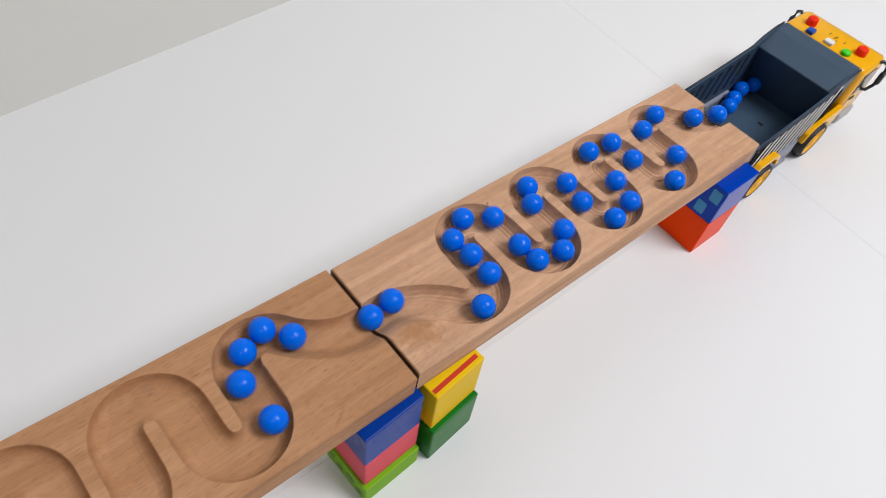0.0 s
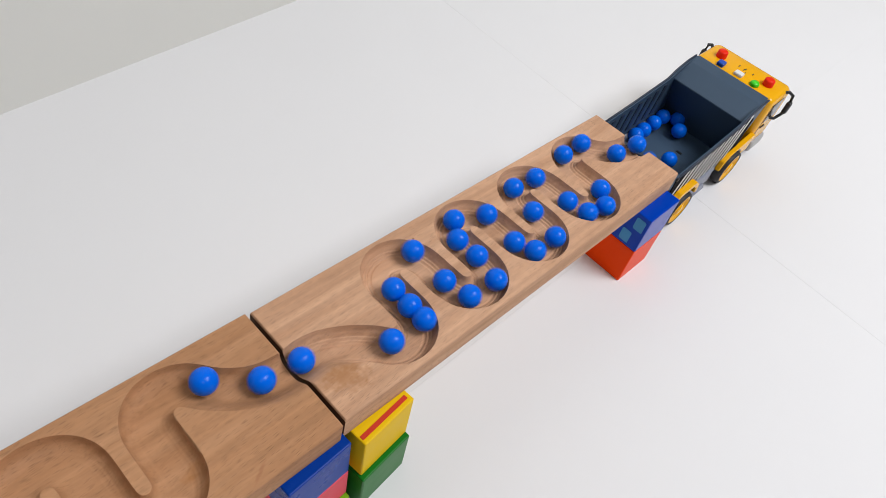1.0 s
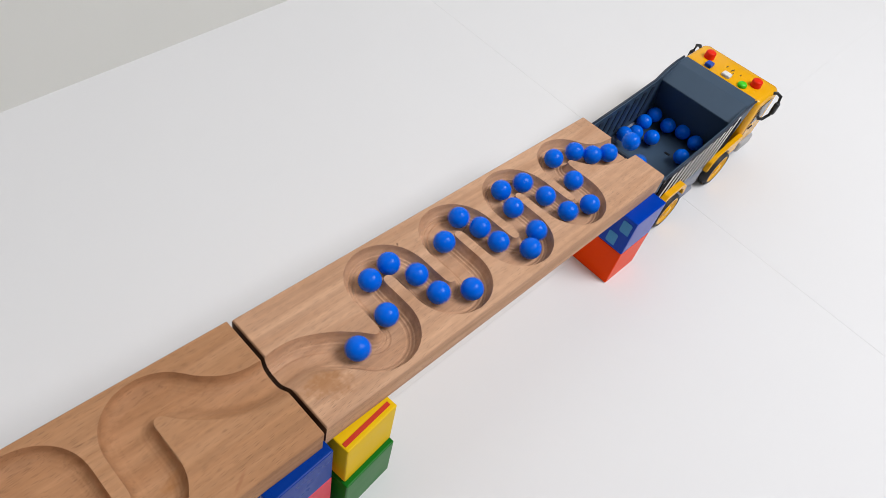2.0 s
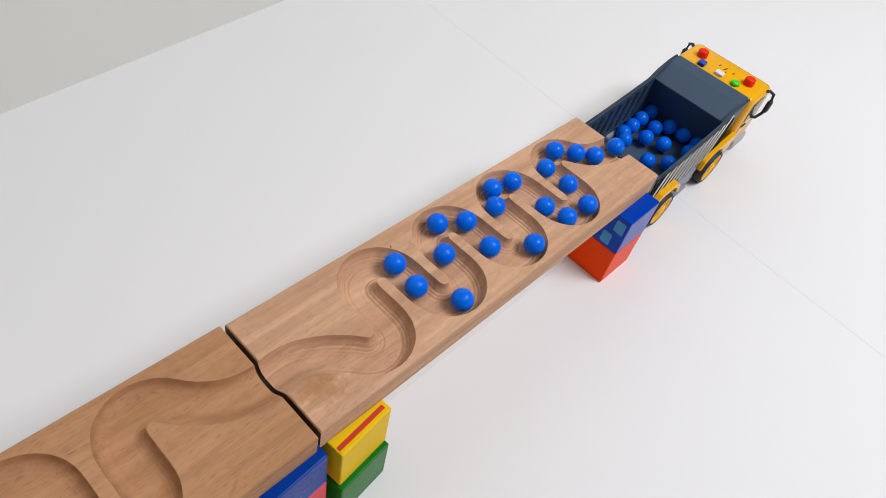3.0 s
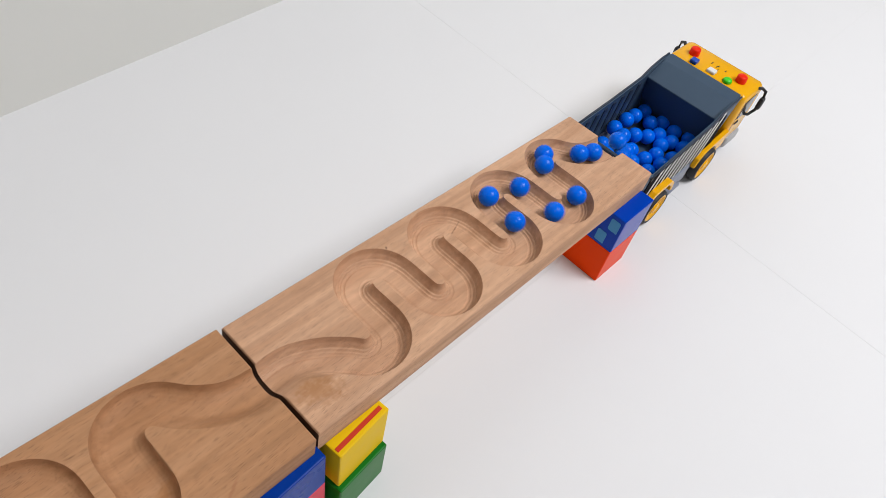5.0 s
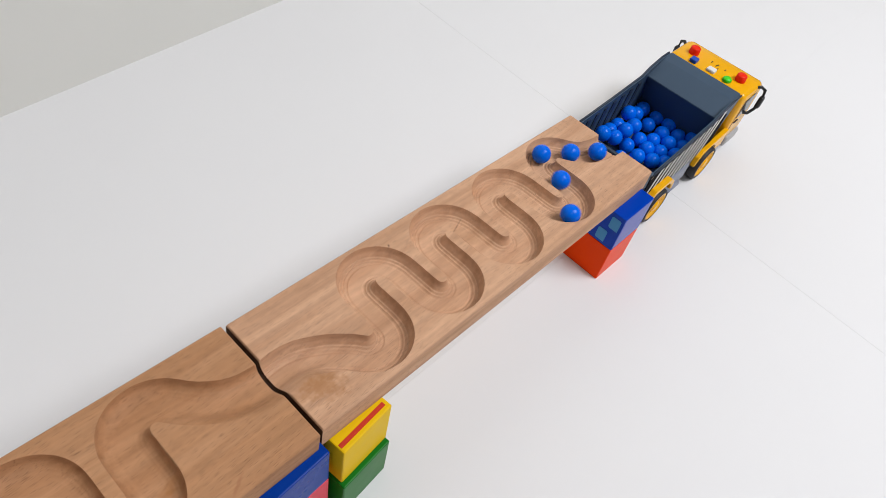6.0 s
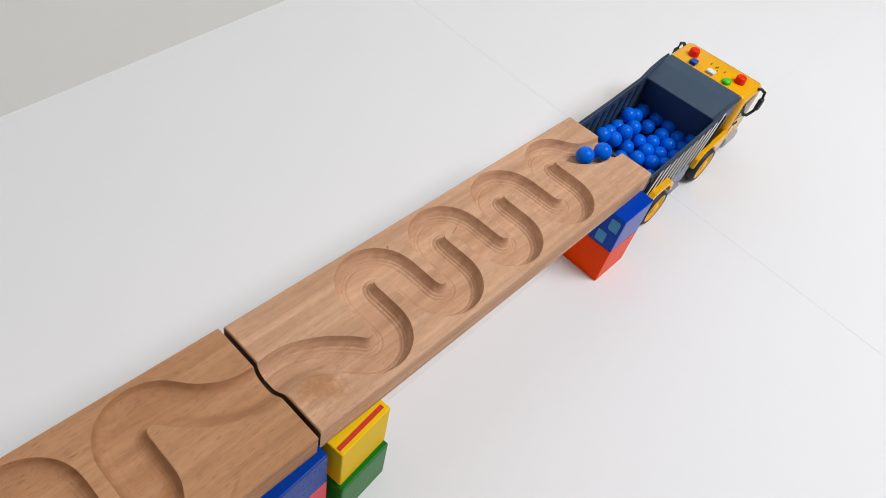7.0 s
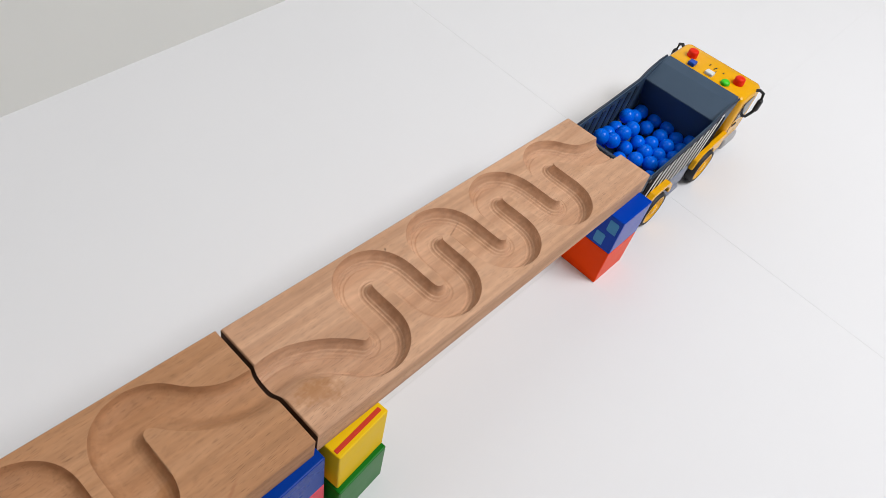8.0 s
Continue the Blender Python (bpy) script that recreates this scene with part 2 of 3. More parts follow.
floor = tagged(mesh_object("floor", box(-3.7, -4.15, -0.05, 3.15, 1.0, -0.0003), "joint"), "white floor of large smooth slabs with thin grey joints", "floor", kind="structure")
for kx in range(-4, 4):
    for ky in range(-1, 7):
        g = 0.00009
        cs = []
        for ax, ay, sx, sy in ((kx, ky + 1, 1, 1), (kx + 1, ky + 1, -1, 1), (kx + 1, ky, -1, -1), (kx, ky, 1, -1)):
            y = cross_y(0.5, ay)
            x = cross_x(y, ax)
            y = cross_y(x, ay)
            cs.append((min(3.14, max(-3.68, x + sx * g)), max(-4.1, y + sy * g)))
        if min(c[0] for c in cs) < max(c[0] for c in cs) - 0.01 and min(c[1] for c in cs) < max(c[1] for c in cs) - 0.01:
            part("slab", slab_piece(cs), "slab", floor)

wall_bm = box(-3.9, 0.0, -0.0015, 3.3, 0.12, 2.5)
wall_north = tagged(mesh_object("wall_north", wall_bm, "wall"), "plain pale grey painted wall meeting the floor", "wall", kind="structure")
wall_north.matrix_world = pose(0.1, 0.5005, 0, 0, 0, 2.9)


# unseen walls close the room; their dark tone holds bounced light down
tagged(mesh_object("wall_east", box(3.0, -4.15, 0, 3.15, 0.65, 2.5), "low_bounce_wall"), "unseen plain wall, toned dark to cut bounced light", "wall", kind="structure")
tagged(mesh_object("wall_south", box(-3.7, -4.14, 0, 3.15, -4.0, 2.5), "low_bounce_wall"), "unseen plain wall, toned dark to cut bounced light", "wall", kind="structure")
tagged(mesh_object("wall_west", box(-3.7, -4.15, 0, -3.55, 0.5, 2.5), "low_bounce_wall"), "unseen plain wall, toned dark to cut bounced light", "wall", kind="structure")
# the ceiling has two square roof lights
roof = box(-3.8, -4.2, 2.5, -1.13, 1.05, 2.6)
for x0, y0, x1, y1 in ((-1.13, -4.2, -0.73, -1.45), (-1.13, -1.05, -0.73, 1.05), (-0.73, -4.2, 0.45, 1.05), (0.45, -4.2, 1.75, -1.95), (0.45, -0.65, 1.75, 1.05), (1.75, -4.2, 3.3, 1.05)):
    roof = box(x0, y0, 2.5, x1, y1, 2.6, bm=roof)
tagged(mesh_object("ceiling", roof, "ceiling"), "plain light grey painted ceiling with two square skylights", "ceiling", kind="structure")

# ---- the two grooved boards ----
LENGTH, SLOPE, TOP = 0.4062, math.degrees(0.0496), 0.1332
RADIUS, GROOVE, DEPTH = 0.0090, 0.0148, 0.0112
LOWER_M = pose(0, 0, TOP, 0, SLOPE, 0)
UPPER_M = pose(-0.0012, -0.0020, TOP + 0.0035, 0, SLOPE + 0.9, 0.0)


def arc(cx, cy, r, a0, a1, n=14):
    return [(cx + r * math.cos(math.radians(a0 + (a1 - a0) * i / n)), cy + r * math.sin(math.radians(a0 + (a1 - a0) * i / n))) for i in range(n + 1)]


def resample(points, step=0.001):
    p = np.array(points)
    for _ in range(2):  # soften the joints between arcs and straights
        d = np.r_[0, np.cumsum(np.hypot(*np.diff(p, axis=0).T))]
        u = np.linspace(0, d[-1], int(d[-1] / step) + 1)
        p = np.stack([np.interp(u, d, p[:, 0]), np.interp(u, d, p[:, 1])], 1)
        q = p.copy()
        for k in range(1, 5):
            q[4:-4] += p[4 - k:len(p) - 4 - k] + p[4 + k:len(p) - 4 + k]
        q[4:-4] /= 9
        p = q
    return p


def lower_groove():
    """Centre line of the groove in the lower board: metres along the board and across it."""
    P, R = 0.0765, 0.0765 / 4
    p = [(-0.02, 0.001), (0, 0.001), (0.012, 0.0025), (0.022, 0.0012), (0.034, -0.0045), (0.044, -0.0105), (0.0500, -0.0165)]
    for k in range(4):
        p += arc(0.0715 + P * k, -0.0115, R, 200 if k == 0 else 180, 360)
        p += arc(0.1095 + P * k, 0.0155, R, 180, 20 if k == 3 else 0)
    return resample(p + [(0.3620, 0.0155), (0.3725, 0.0070), (0.388, 0.0024), (0.4045, 0.001), (0.43, 0.001)])


def upper_groove():
    """Centre line of the groove in the upper board; it ends at the joint, where the lower board begins."""
    P, R = 0.0755, 0.0755 / 4
    p = [(-0.44, 0.001), (-0.41, 0.001), (-0.39, 0.0), (-0.371, -0.006), (-0.360, -0.014)]
    for k in range(4):
        p += arc(-0.3350 + P * k, -0.0115, R, 200 if k == 0 else 180, 360)
        p += arc(-0.2975 + P * k, 0.0165, R, 180, 25 if k == 3 else 0)
    return resample(p + [(-0.0485, 0.0185), (-0.0435, 0.0143), (-0.034, 0.0077), (-0.022, 0.0028), (-0.011, 0.0012), (0, 0.001), (0.02, 0.001)])


def grooved_board(name, x0, x1, y0, y1, thick, line, mat, m, label, step, scallop, power):
    nx, ny = int((x1 - x0) / step) + 1, int((y1 - y0) / step) + 1
    gx, gy = np.meshgrid(np.linspace(x0, x1, nx), np.linspace(y0, y1, ny), indexing="ij")
    p = np.stack([gx.ravel(), gy.ravel()], 1)
    r, near = np.empty(len(p)), np.empty(len(p), int)
    for i in range(0, len(p), 4000):
        c = p[i:i + 4000]
        k = np.where((line[:, 0] > c[:, 0].min() - 0.03) & (line[:, 0] < c[:, 0].max() + 0.03))[0]
        d = (c[:, None, 0] - line[None, k, 0]) ** 2 + (c[:, None, 1] - line[None, k, 1]) ** 2
        j = d.argmin(1)
        near[i:i + 4000], r[i:i + 4000] = k[j], np.sqrt(d[np.arange(len(c)), j])
    # the grid's points nearest the rim and the cutter's ridges are moved onto them, so that these run clean
    inner = (p[:, 0] > x0 + 0.001) & (p[:, 0] < x1 - 0.001)
    for ridge in RIDGES:
        on = (np.abs(r - ridge * GROOVE) < 0.62 * step) & inner
        away = (p[on] - line[near[on]]) / r[on, None]
        p[on] = line[near[on]] + away * ridge * GROOVE
        r[on] = ridge * GROOVE
    q = np.clip(r / GROOVE, 0, 1)
    away = (p - line[near]) / np.maximum(r, 1e-9)[:, None]

    def cut(q):
        q = np.clip(q, 0, 1)
        k = np.clip(np.searchsorted(RIDGES, q, side="right"), 1, len(RIDGES) - 1)
        u = np.clip((q - RIDGES[k - 1]) / (RIDGES[k] - RIDGES[k - 1]), 0, 1)
        return DEPTH * (1 - q ** power) ** (1 / power) + scallop * 4 * u * (1 - u) * (q > RIDGES[0]) * (q < RIDGES[-2])

    def worn_slope(x, y):
        """The wall on one hand of the groove as a gentle slope."""
        aside = np.clip((np.interp(x, line[::3, 0], line[::3, 1]) - y) / (1.3 * GROOVE), 0, 1)
        return DEPTH * 0.5 * (1 + np.cos(math.pi * aside))

    deep = cut(q)
    deep[q >= 1 - 1e-6] = 0
    h, g = 0.008, 0.0003
    inside = np.clip(q, h, 0.972)
    fall = (cut(inside + h) - cut(inside - h)) / (2 * h * GROOVE)
    lean = away * np.where(q < 1 - 1e-6, fall, 0)[:, None]
    rim_lean = away * fall[:, None]
    # towards the joint that wall is worn down into the slope
    gentle = worn_slope(p[:, 0], p[:, 1])
    mild = np.stack([worn_slope(p[:, 0] + g, p[:, 1]) - worn_slope(p[:, 0] - g, p[:, 1]), worn_slope(p[:, 0], p[:, 1] + g) - worn_slope(p[:, 0], p[:, 1] - g)], 1) / (2 * g)
    worn = np.clip(1.7 - 1.7 * np.abs(p[:, 0]) / (0.075 if x1 <= 0 else 0.046), 0, 1)
    worn = worn * worn * (3 - 2 * worn) * (p[:, 1] < np.interp(p[:, 0], line[::3, 0], line[::3, 1]))
    lean = np.where((worn > 0)[:, None], (1 - worn)[:, None] * lean + worn[:, None] * mild, rim_lean)
    deep = (1 - worn) * deep + worn * gentle
    ring_of = np.full(len(p), -1)
    for i, ridge in enumerate(RIDGES):
        ring_of[np.abs(r - ridge * GROOVE) < 1e-9] = i
    # rounded edges and corners
    e = 0.0018
    tight = 0.0010
    ex = np.clip(tight - np.minimum(p[:, 0] - x0, x1 - p[:, 0]), 0, tight) / tight
    ey = np.clip(e - np.minimum(p[:, 1] - y0, y1 - p[:, 1]), 0, e) / e
    edge = e * (1 - np.sqrt(np.clip(1 - np.minimum(1, ex ** 2 + ey ** 2), 0, 1)))
    z = -np.maximum(deep, edge)
    verts = np.column_stack([p, z])
    idx = np.arange(nx * ny).reshape(nx, ny)
    faces = np.stack([idx[:-1, :-1], idx[1:, :-1], idx[1:, 1:], idx[:-1, 1:]], -1).reshape(-1, 4)
    ring = np.concatenate([idx[:, 0], idx[-1, 1:], idx[-2::-1, -1], idx[0, -2:0:-1]])
    low = verts[ring].copy()
    low[:, 2] = -thick
    base = len(verts)
    verts = np.vstack([verts, low])
    n = len(ring)
    a = np.arange(n)
    sides = np.column_stack([ring[a], base + a, base + (a + 1) % n, ring[(a + 1) % n]])
    me = bpy.data.meshes.new(name)
    allf = np.vstack([faces, sides]).tolist() + [list(range(base + n - 1, base - 1, -1))]
    me.from_pydata(verts.tolist(), [], allf)
    me.materials.append(M[mat])
    # the end faces carry the gap's shade in their colour
    me.materials.append(M["shaded_end_grain"])
    across = np.abs(verts[sides[:, 0], 0] - verts[sides[:, 3], 0]) < 1e-6
    me.polygons.foreach_set("material_index", np.concatenate([np.zeros(len(faces), int), across.astype(int), [0]]))
    flags = [True] * len(faces) + [False] * (len(sides) + 1)
    me.polygons.foreach_set("use_smooth", flags)
    me.update()
    ends = np.empty(2 * len(me.edges), int)
    me.edges.foreach_get("vertices", ends)
    ends = ends.reshape(-1, 2)
    full = np.concatenate([ring_of, np.full(n, -1)])
    crisp = (full[ends[:, 0]] == full[ends[:, 1]]) & (full[ends[:, 0]] >= (0 if scallop else len(RIDGES) - 1))
    me.edges.foreach_set("use_edge_sharp", crisp)
    # the cut surface takes the normals of its true curve, the flat top those of a plane
    steep = np.column_stack([lean, np.ones(len(lean))])
    steep /= np.linalg.norm(steep, axis=1)[:, None]
    cut_face = (deep[faces] > 1e-7).any(1)
    border = np.minimum.reduce([p[:, 0] - x0, x1 - p[:, 0], p[:, 1] - y0, y1 - p[:, 1]])
    rim_face = (border[faces] < 0.0022).any(1)
    loops = np.where(cut_face[:, None, None], steep[faces], np.array([0.0, 0.0, 1.0]))
    loops[rim_face] = 0
    loops = np.vstack([loops.reshape(-1, 3), np.zeros((len(sides) * 4 + n, 3))])
    me.normals_split_custom_set(loops.tolist())
    ob = new(name, me)
    ob.matrix_world = m
    return tagged(ob, label, "marble run")


RIDGES = np.array([0.35, 0.56, 0.72, 0.86, 1.0])
LOWER, UPPER = lower_groove(), upper_groove()
grooved_board("grooved_board", 0.0008, LENGTH, -0.0487, 0.0530, 0.0226, LOWER, "beech_low", LOWER_M, "pale beech board with a winding milled groove on toy blocks", 0.00040, 0.00080, 2.5)
grooved_board("grooved_board", -LENGTH, -0.0018, -0.0490, 0.0545, 0.0221, UPPER, "beech_up", UPPER_M, "reddish beech board with a winding groove, touching a paler one", 0.0005, 0.00012, 2.8)


# ---- toy blocks ----
def block(name, x, y, z0, yaw, lx, ly, h, mat, label):
    """A block whose corner of least x and y stands at x, y."""
    ob = thing(name, pose(x, y, z0, 0, 0, yaw), label, "toy block", "toy blocks under the boards")
    part("body", box(0, 0, 0, lx, ly, h, 0.0011, 2), mat, ob)
    return ob


def patch(name, outline, mat, parent, m, label=""):
    return part(name, prism(outline, 0.0006, m), mat, parent, label)


YAW = 5.1
b = block("yellow_block", 0.0080, -0.0617, 0.0535, YAW, 0.0472, 0.0480, 0.0535, "yellow_paint", "yellow lacquered block with a red stripe on top")
part("red_stripe", box(0.0015, 0.0036, 0.0532, 0.0440, 0.0070, 0.0540, 0.0002, 1), "red_paint", b, "painted red stripe")
block("green_block", 0.0068, -0.0660, 0.0, YAW, 0.0485, 0.0480, 0.0535, "green_paint", "glossy dark green block under a yellow block")
block("navy_block", -0.0494, -0.0590, 0.0694, 2.2, 0.0494, 0.0480, 0.0461, "navy_paint", "glossy navy blue block carrying the end of a board")
block("pink_block", -0.0494, -0.0592, 0.0281, 2.2, 0.0494, 0.0480, 0.0413, "pink_paint", "pink lacquered block between two others")
b = block("light_green_block", -0.0516, -0.0632, 0.0, 2.2, 0.0515, 0.0500, 0.0281, "lime_paint", "light green block with dark printed marks")
for k, (y, z, r) in enumerate(((0.008, 0.010, 0.0040), (0.019, 0.016, 0.0048), (0.032, 0.011, 0.0042), (0.041, 0.018, 0.0036))):
    patch("printed_mark", [(r * math.cos(a * math.pi / 8), r * 0.8 * math.sin(a * math.pi / 8)) for a in range(16)], "lime_mark", b, pose(0, y, z, 0, 0, 90))
block("orange_block", 0.3517, -0.0636, 0.0, -0.9, 0.0490, 0.0480, 0.0470, "orange_paint", "glossy orange block standing on the floor")
b = block("blue_block", 0.3517, -0.0636, 0.0470, -0.9, 0.0490, 0.0480, 0.0450, "blue_paint", "glossy blue block with pale blue windows printed on it")
for y, z in ((0.0085, 0.0325), (0.0165, 0.0115)):
    o = [(-0.0052, -0.0075), (0.0040, -0.0075), (0.0052, -0.0060), (0.0052, 0.0062), (0.0040, 0.0075), (-0.0040, 0.0075), (-0.0052, 0.0062)]
    patch("printed_window", o, "pale_blue", b, pose(0, y, z, 0, 0, 90), "pale blue printed window")


# ---- the toy dump truck ----
def dump_truck():
    t = thing("dump_truck", pose(0, 0.0045, 0), "yellow toy dump truck with a slate grey open bed", "toy truck")
    hw, zf = 0.0490, 0.0300
    part("bed_floor", box(0.432, -hw + 0.003, zf - 0.003, 0.588, hw - 0.003, zf, 0.0006, 1), "bed", t)
    top = [(0.428, 0.0872), (0.500, 0.0905), (0.5555, 0.0945), (0.5710, 0.1015), (0.592, 0.1056), (0.6080, 0.1058)]
    outline = [(0.428, zf - 0.006), (0.588, zf - 0.006), (0.590, 0.060), (0.6080, 0.1000)] + top[::-1]
    for s in (-1, 1):
        side = part("bed_side", prism(outline, 0.0026, pose(0, s * (hw - 0.0013), 0)), "bed", t)
        part("rim", tube([(x, s * hw, z) for x, z in top], [0.0013] * 6, 8), "rib", side, "", True)
        for k in range(7):
            x = 0.443 + 0.0165 * k
            h = float(np.interp(x + 0.010, [p[0] for p in top], [p[1] for p in top])) - 0.005
            part("rib", prism([(x, 0.050), (x + 0.0060, 0.050), (x + 0.0085, 0.064), (x + 0.0130, h - 0.004), (x + 0.0115, h), (x + 0.0060, h), (x + 0.0030, 0.068)], 0.0012, pose(0, s * (hw - 0.0028), 0)), "rib", side)
        under = [(x, z - 0.0022) for x, z in top[:4]]
        part("stripe_panel", prism([(0.430, 0.043), (0.588, 0.043), (0.588, 0.0900)] + under[::-1], 0.0010, pose(0, s * (hw + 0.0004), 0)), "matt_black", side)
        for k in range(10):
            x = 0.430 + 0.0138 * k
            lo, hi = x + 0.0025, x + 0.0190
            z = float(np.interp(hi, [q[0] for q in under], [q[1] for q in under])) - 0.0008
            part("white_stripe", prism([(lo, 0.0435), (lo + 0.0060, 0.0435), (hi + 0.0060, z), (hi, z)], 0.0010, pose(0, s * (hw + 0.0006), 0)), "stripe", side)
    part("front_wall", prism([(0.585, zf - 0.004), (0.589, zf - 0.004), (0.5715, 0.0925), (0.6090, 0.1040), (0.6115, 0.1060), (0.6080, 0.1066), (0.5930, 0.1046), (0.5660, 0.0918)], 2 * hw - 0.004, None, 0.0007, 1), "bed", t)
    part("tailgate", box(0.4235, -hw + 0.004, zf - 0.006, 0.4290, hw - 0.004, 0.0820, 0.0012, 2), "bed", t)
    for s in (-1, 1):
        part("hinge", box(0.4215, s * (hw - 0.004) - 0.004, 0.0720, 0.4330, s * (hw - 0.004) + 0.004, 0.0905, 0.0014, 2), "bed", t)
        part("hinge_pin", tube([(0.4275, s * (hw - 0.010), 0.0880), (0.4275, s * (hw + 0.002), 0.0880)], [0.0021, 0.0021], 10), "black", t, "", True)
    part("tail_lip", box(0.4240, -hw + 0.006, 0.0820, 0.4285, hw - 0.006, 0.0890, 0.0012, 2), "rib", t)
    part("slot", box(0.540, -0.011, zf - 0.0005, 0.5435, -0.0040, zf + 0.0004), "black", t)
    part("chassis", box(0.440, -0.030, 0.012, 0.655, 0.030, 0.026, 0.003, 2), "chassis", t)
    for s in (-1, 1):
        part("side_skirt", box(0.4970, s * 0.0470 - 0.0045, 0.0160, 0.5470, s * 0.0470 + 0.0045, 0.0400, 0.0035, 3), "chassis", t, "silver grey side skirt")
        part("fuel_tank", tube([(0.502, s * 0.0490, 0.0180), (0.530, s * 0.0490, 0.0180)], [0.0060, 0.0060], 14), "chassis", t, "", True)
    # cab
    cab_side = [(0.6180, 0.026), (0.6740, 0.026), (0.6770, 0.055), (0.6765, 0.082), (0.6740, 0.0965), (0.6640, 0.1005), (0.6180, 0.1010)]
    cab = part("cab", prism(cab_side, 0.105, None, 0.0065, 3), "cab", t, "yellow rounded cab", True)
    for s in (-1, 1):
        part("side_window", prism([(0.632, 0.064), (0.661, 0.064), (0.658, 0.090), (0.632, 0.090)], 0.0012, pose(0, s * 0.0525, 0), 0.0), "glass", cab, "dark side window")
        part("door_line", prism([(0.6275, 0.028), (0.6285, 0.028), (0.6285, 0.092), (0.6275, 0.092)], 0.0010, pose(0, s * 0.0523, 0)), "black", cab)
        part("door_handle", box(0.6320, s * 0.0529 - 0.0010, 0.0555, 0.6420, s * 0.0529 + 0.0010, 0.0580, 0.0006, 1), "black", cab)
        part("headlight", box(0.6760, s * 0.0400 - 0.0085, 0.0150, 0.6800, s * 0.0400 + 0.0085, 0.0250, 0.0012, 2), "black", cab)
        rod = [(0.654, s * 0.047, 0.095), (0.660, s * 0.054, 0.098), (0.664, s * 0.0590, 0.094), (0.665, s * 0.0605, 0.084), (0.662, s * 0.0595, 0.068), (0.657, s * 0.056, 0.0615), (0.651, s * 0.050, 0.0620)]
        part("mirror_arm", tube(rod, [0.0019] * 7, 8), "black", cab, "bent black mirror arm", True)
        part("mirror", box(0.6600, s * 0.0605 - 0.0029, 0.0700, 0.6675, s * 0.0605 + 0.0029, 0.0860, 0.0020, 2), "black", cab)
    part("windscreen", prism([(0.6762, 0.058), (0.6776, 0.058), (0.6770, 0.0860), (0.6756, 0.0860)], 0.084), "glass", cab)
    part("bumper", box(0.6440, -0.0545, 0.0100, 0.6790, 0.0545, 0.0270, 0.0040, 3), "bumper", cab, "pale grey bumper")
    for y in (-0.0315, 0.0325):
        part("roof_lamp", turned([(0, 0), (0.0060, 0), (0.0064, 0.001), (0.0060, 0.0078), (0.0050, 0.0088), (0, 0.0090)], 20, pose(0.6430, y, 0.1000)), "red_plastic", cab, "red beacon", True)
    part("button", box(0.6225, 0.0190, 0.100, 0.6320, 0.0280, 0.1055, 0.0015, 2), "blue_plastic", cab, "blue push button")
    part("button", box(0.6240, -0.0055, 0.100, 0.6330, 0.0055, 0.1045, 0.0015, 2), "white_plastic", cab, "white push button")
    part("button", turned([(0, 0), (0.0056, 0), (0.0054, 0.003), (0.0040, 0.0046), (0, 0.0050)], 18, pose(0.6280, -0.0215, 0.1003)), "green_plastic", cab, "green push button", True)
    for x, y in ((0.6465, 0.0085), (0.6440, 0.0010), (0.6470, 0.0000), (0.6390, -0.0030), (0.6455, -0.0105)):
        part("speaker_slot", box(x - 0.0019, y - 0.0005, 0.1000, x + 0.0019, y + 0.0005, 0.1012), "black", cab)
    # wheels and mudguards
    for x in (0.4705, 0.5820):
        for s in (-1, 1):
            spin = pose(x, s * 0.0512, 0.0220, -90 * s, 0, 0)
            wheel = part("wheel", turned([(0.012, -0.0040), (0.0200, -0.0040), (0.0215, -0.0032), (0.0220, -0.0015), (0.0220, 0.0035), (0.0214, 0.0060), (0.0203, 0.0074), (0.0190, 0.0074), (0.0188, 0.0050)], 36, spin), "tyre", t, "black ribbed tyre with a yellow rim", True)
            part("rim", turned([(0.0188, 0.0030), (0.0184, 0.0068), (0.0166, 0.0074), (0.0154, 0.0050), (0.0070, 0.0042), (0.0062, 0.0070), (0.0042, 0.0078), (0, 0.0079)], 30, spin), "cab", wheel, "yellow rim", True)
    for s in (-1, 1):
        arch = [(x + 0.003, z) for x, z in [(0.4335, 0.0340), (0.4375, 0.0480), (0.4480, 0.0570), (0.4800, 0.0570), (0.4920, 0.0470), (0.4960, 0.0340), (0.4905, 0.0340), (0.4870, 0.0435), (0.4770, 0.0510), (0.4520, 0.0510), (0.4425, 0.0445), (0.4390, 0.0340)]]
        part("mudguard", prism(arch, 0.0075, pose(0, s * 0.0532, 0), 0.0010, 2), "cab", t, "yellow mudguard")
        arc_pts = [(0.582 + 0.0245 * math.cos(math.radians(a)), 0.022 + 0.0245 * math.sin(math.radians(a))) for a in range(18, 163, 12)]
        fender = [(0.5540, 0.0300), (0.5570, 0.0420), (0.5650, 0.0480), (0.6220, 0.0530), (0.6220, 0.0300)] + arc_pts
        part("front_fender", prism(fender, 0.0060, pose(0, s * 0.0520, 0), 0.0010, 2), "cab", t, "yellow front fender over the wheel")
    return t


dump_truck()


# ---- the balls ----
def ball():
    bm = bmesh.new()
    bmesh.ops.create_uvsphere(bm, u_segments=32, v_segments=20, radius=RADIUS)
    ob = mesh_object("ball", bm, "ball", True)
    return tagged(ob, "glossy blue ball rolling down a wooden groove", "ball", "blue balls")


first = ball()
balls = [first] + [copy_thing(first, pose(0, 0, 0)) for _ in range(36)]

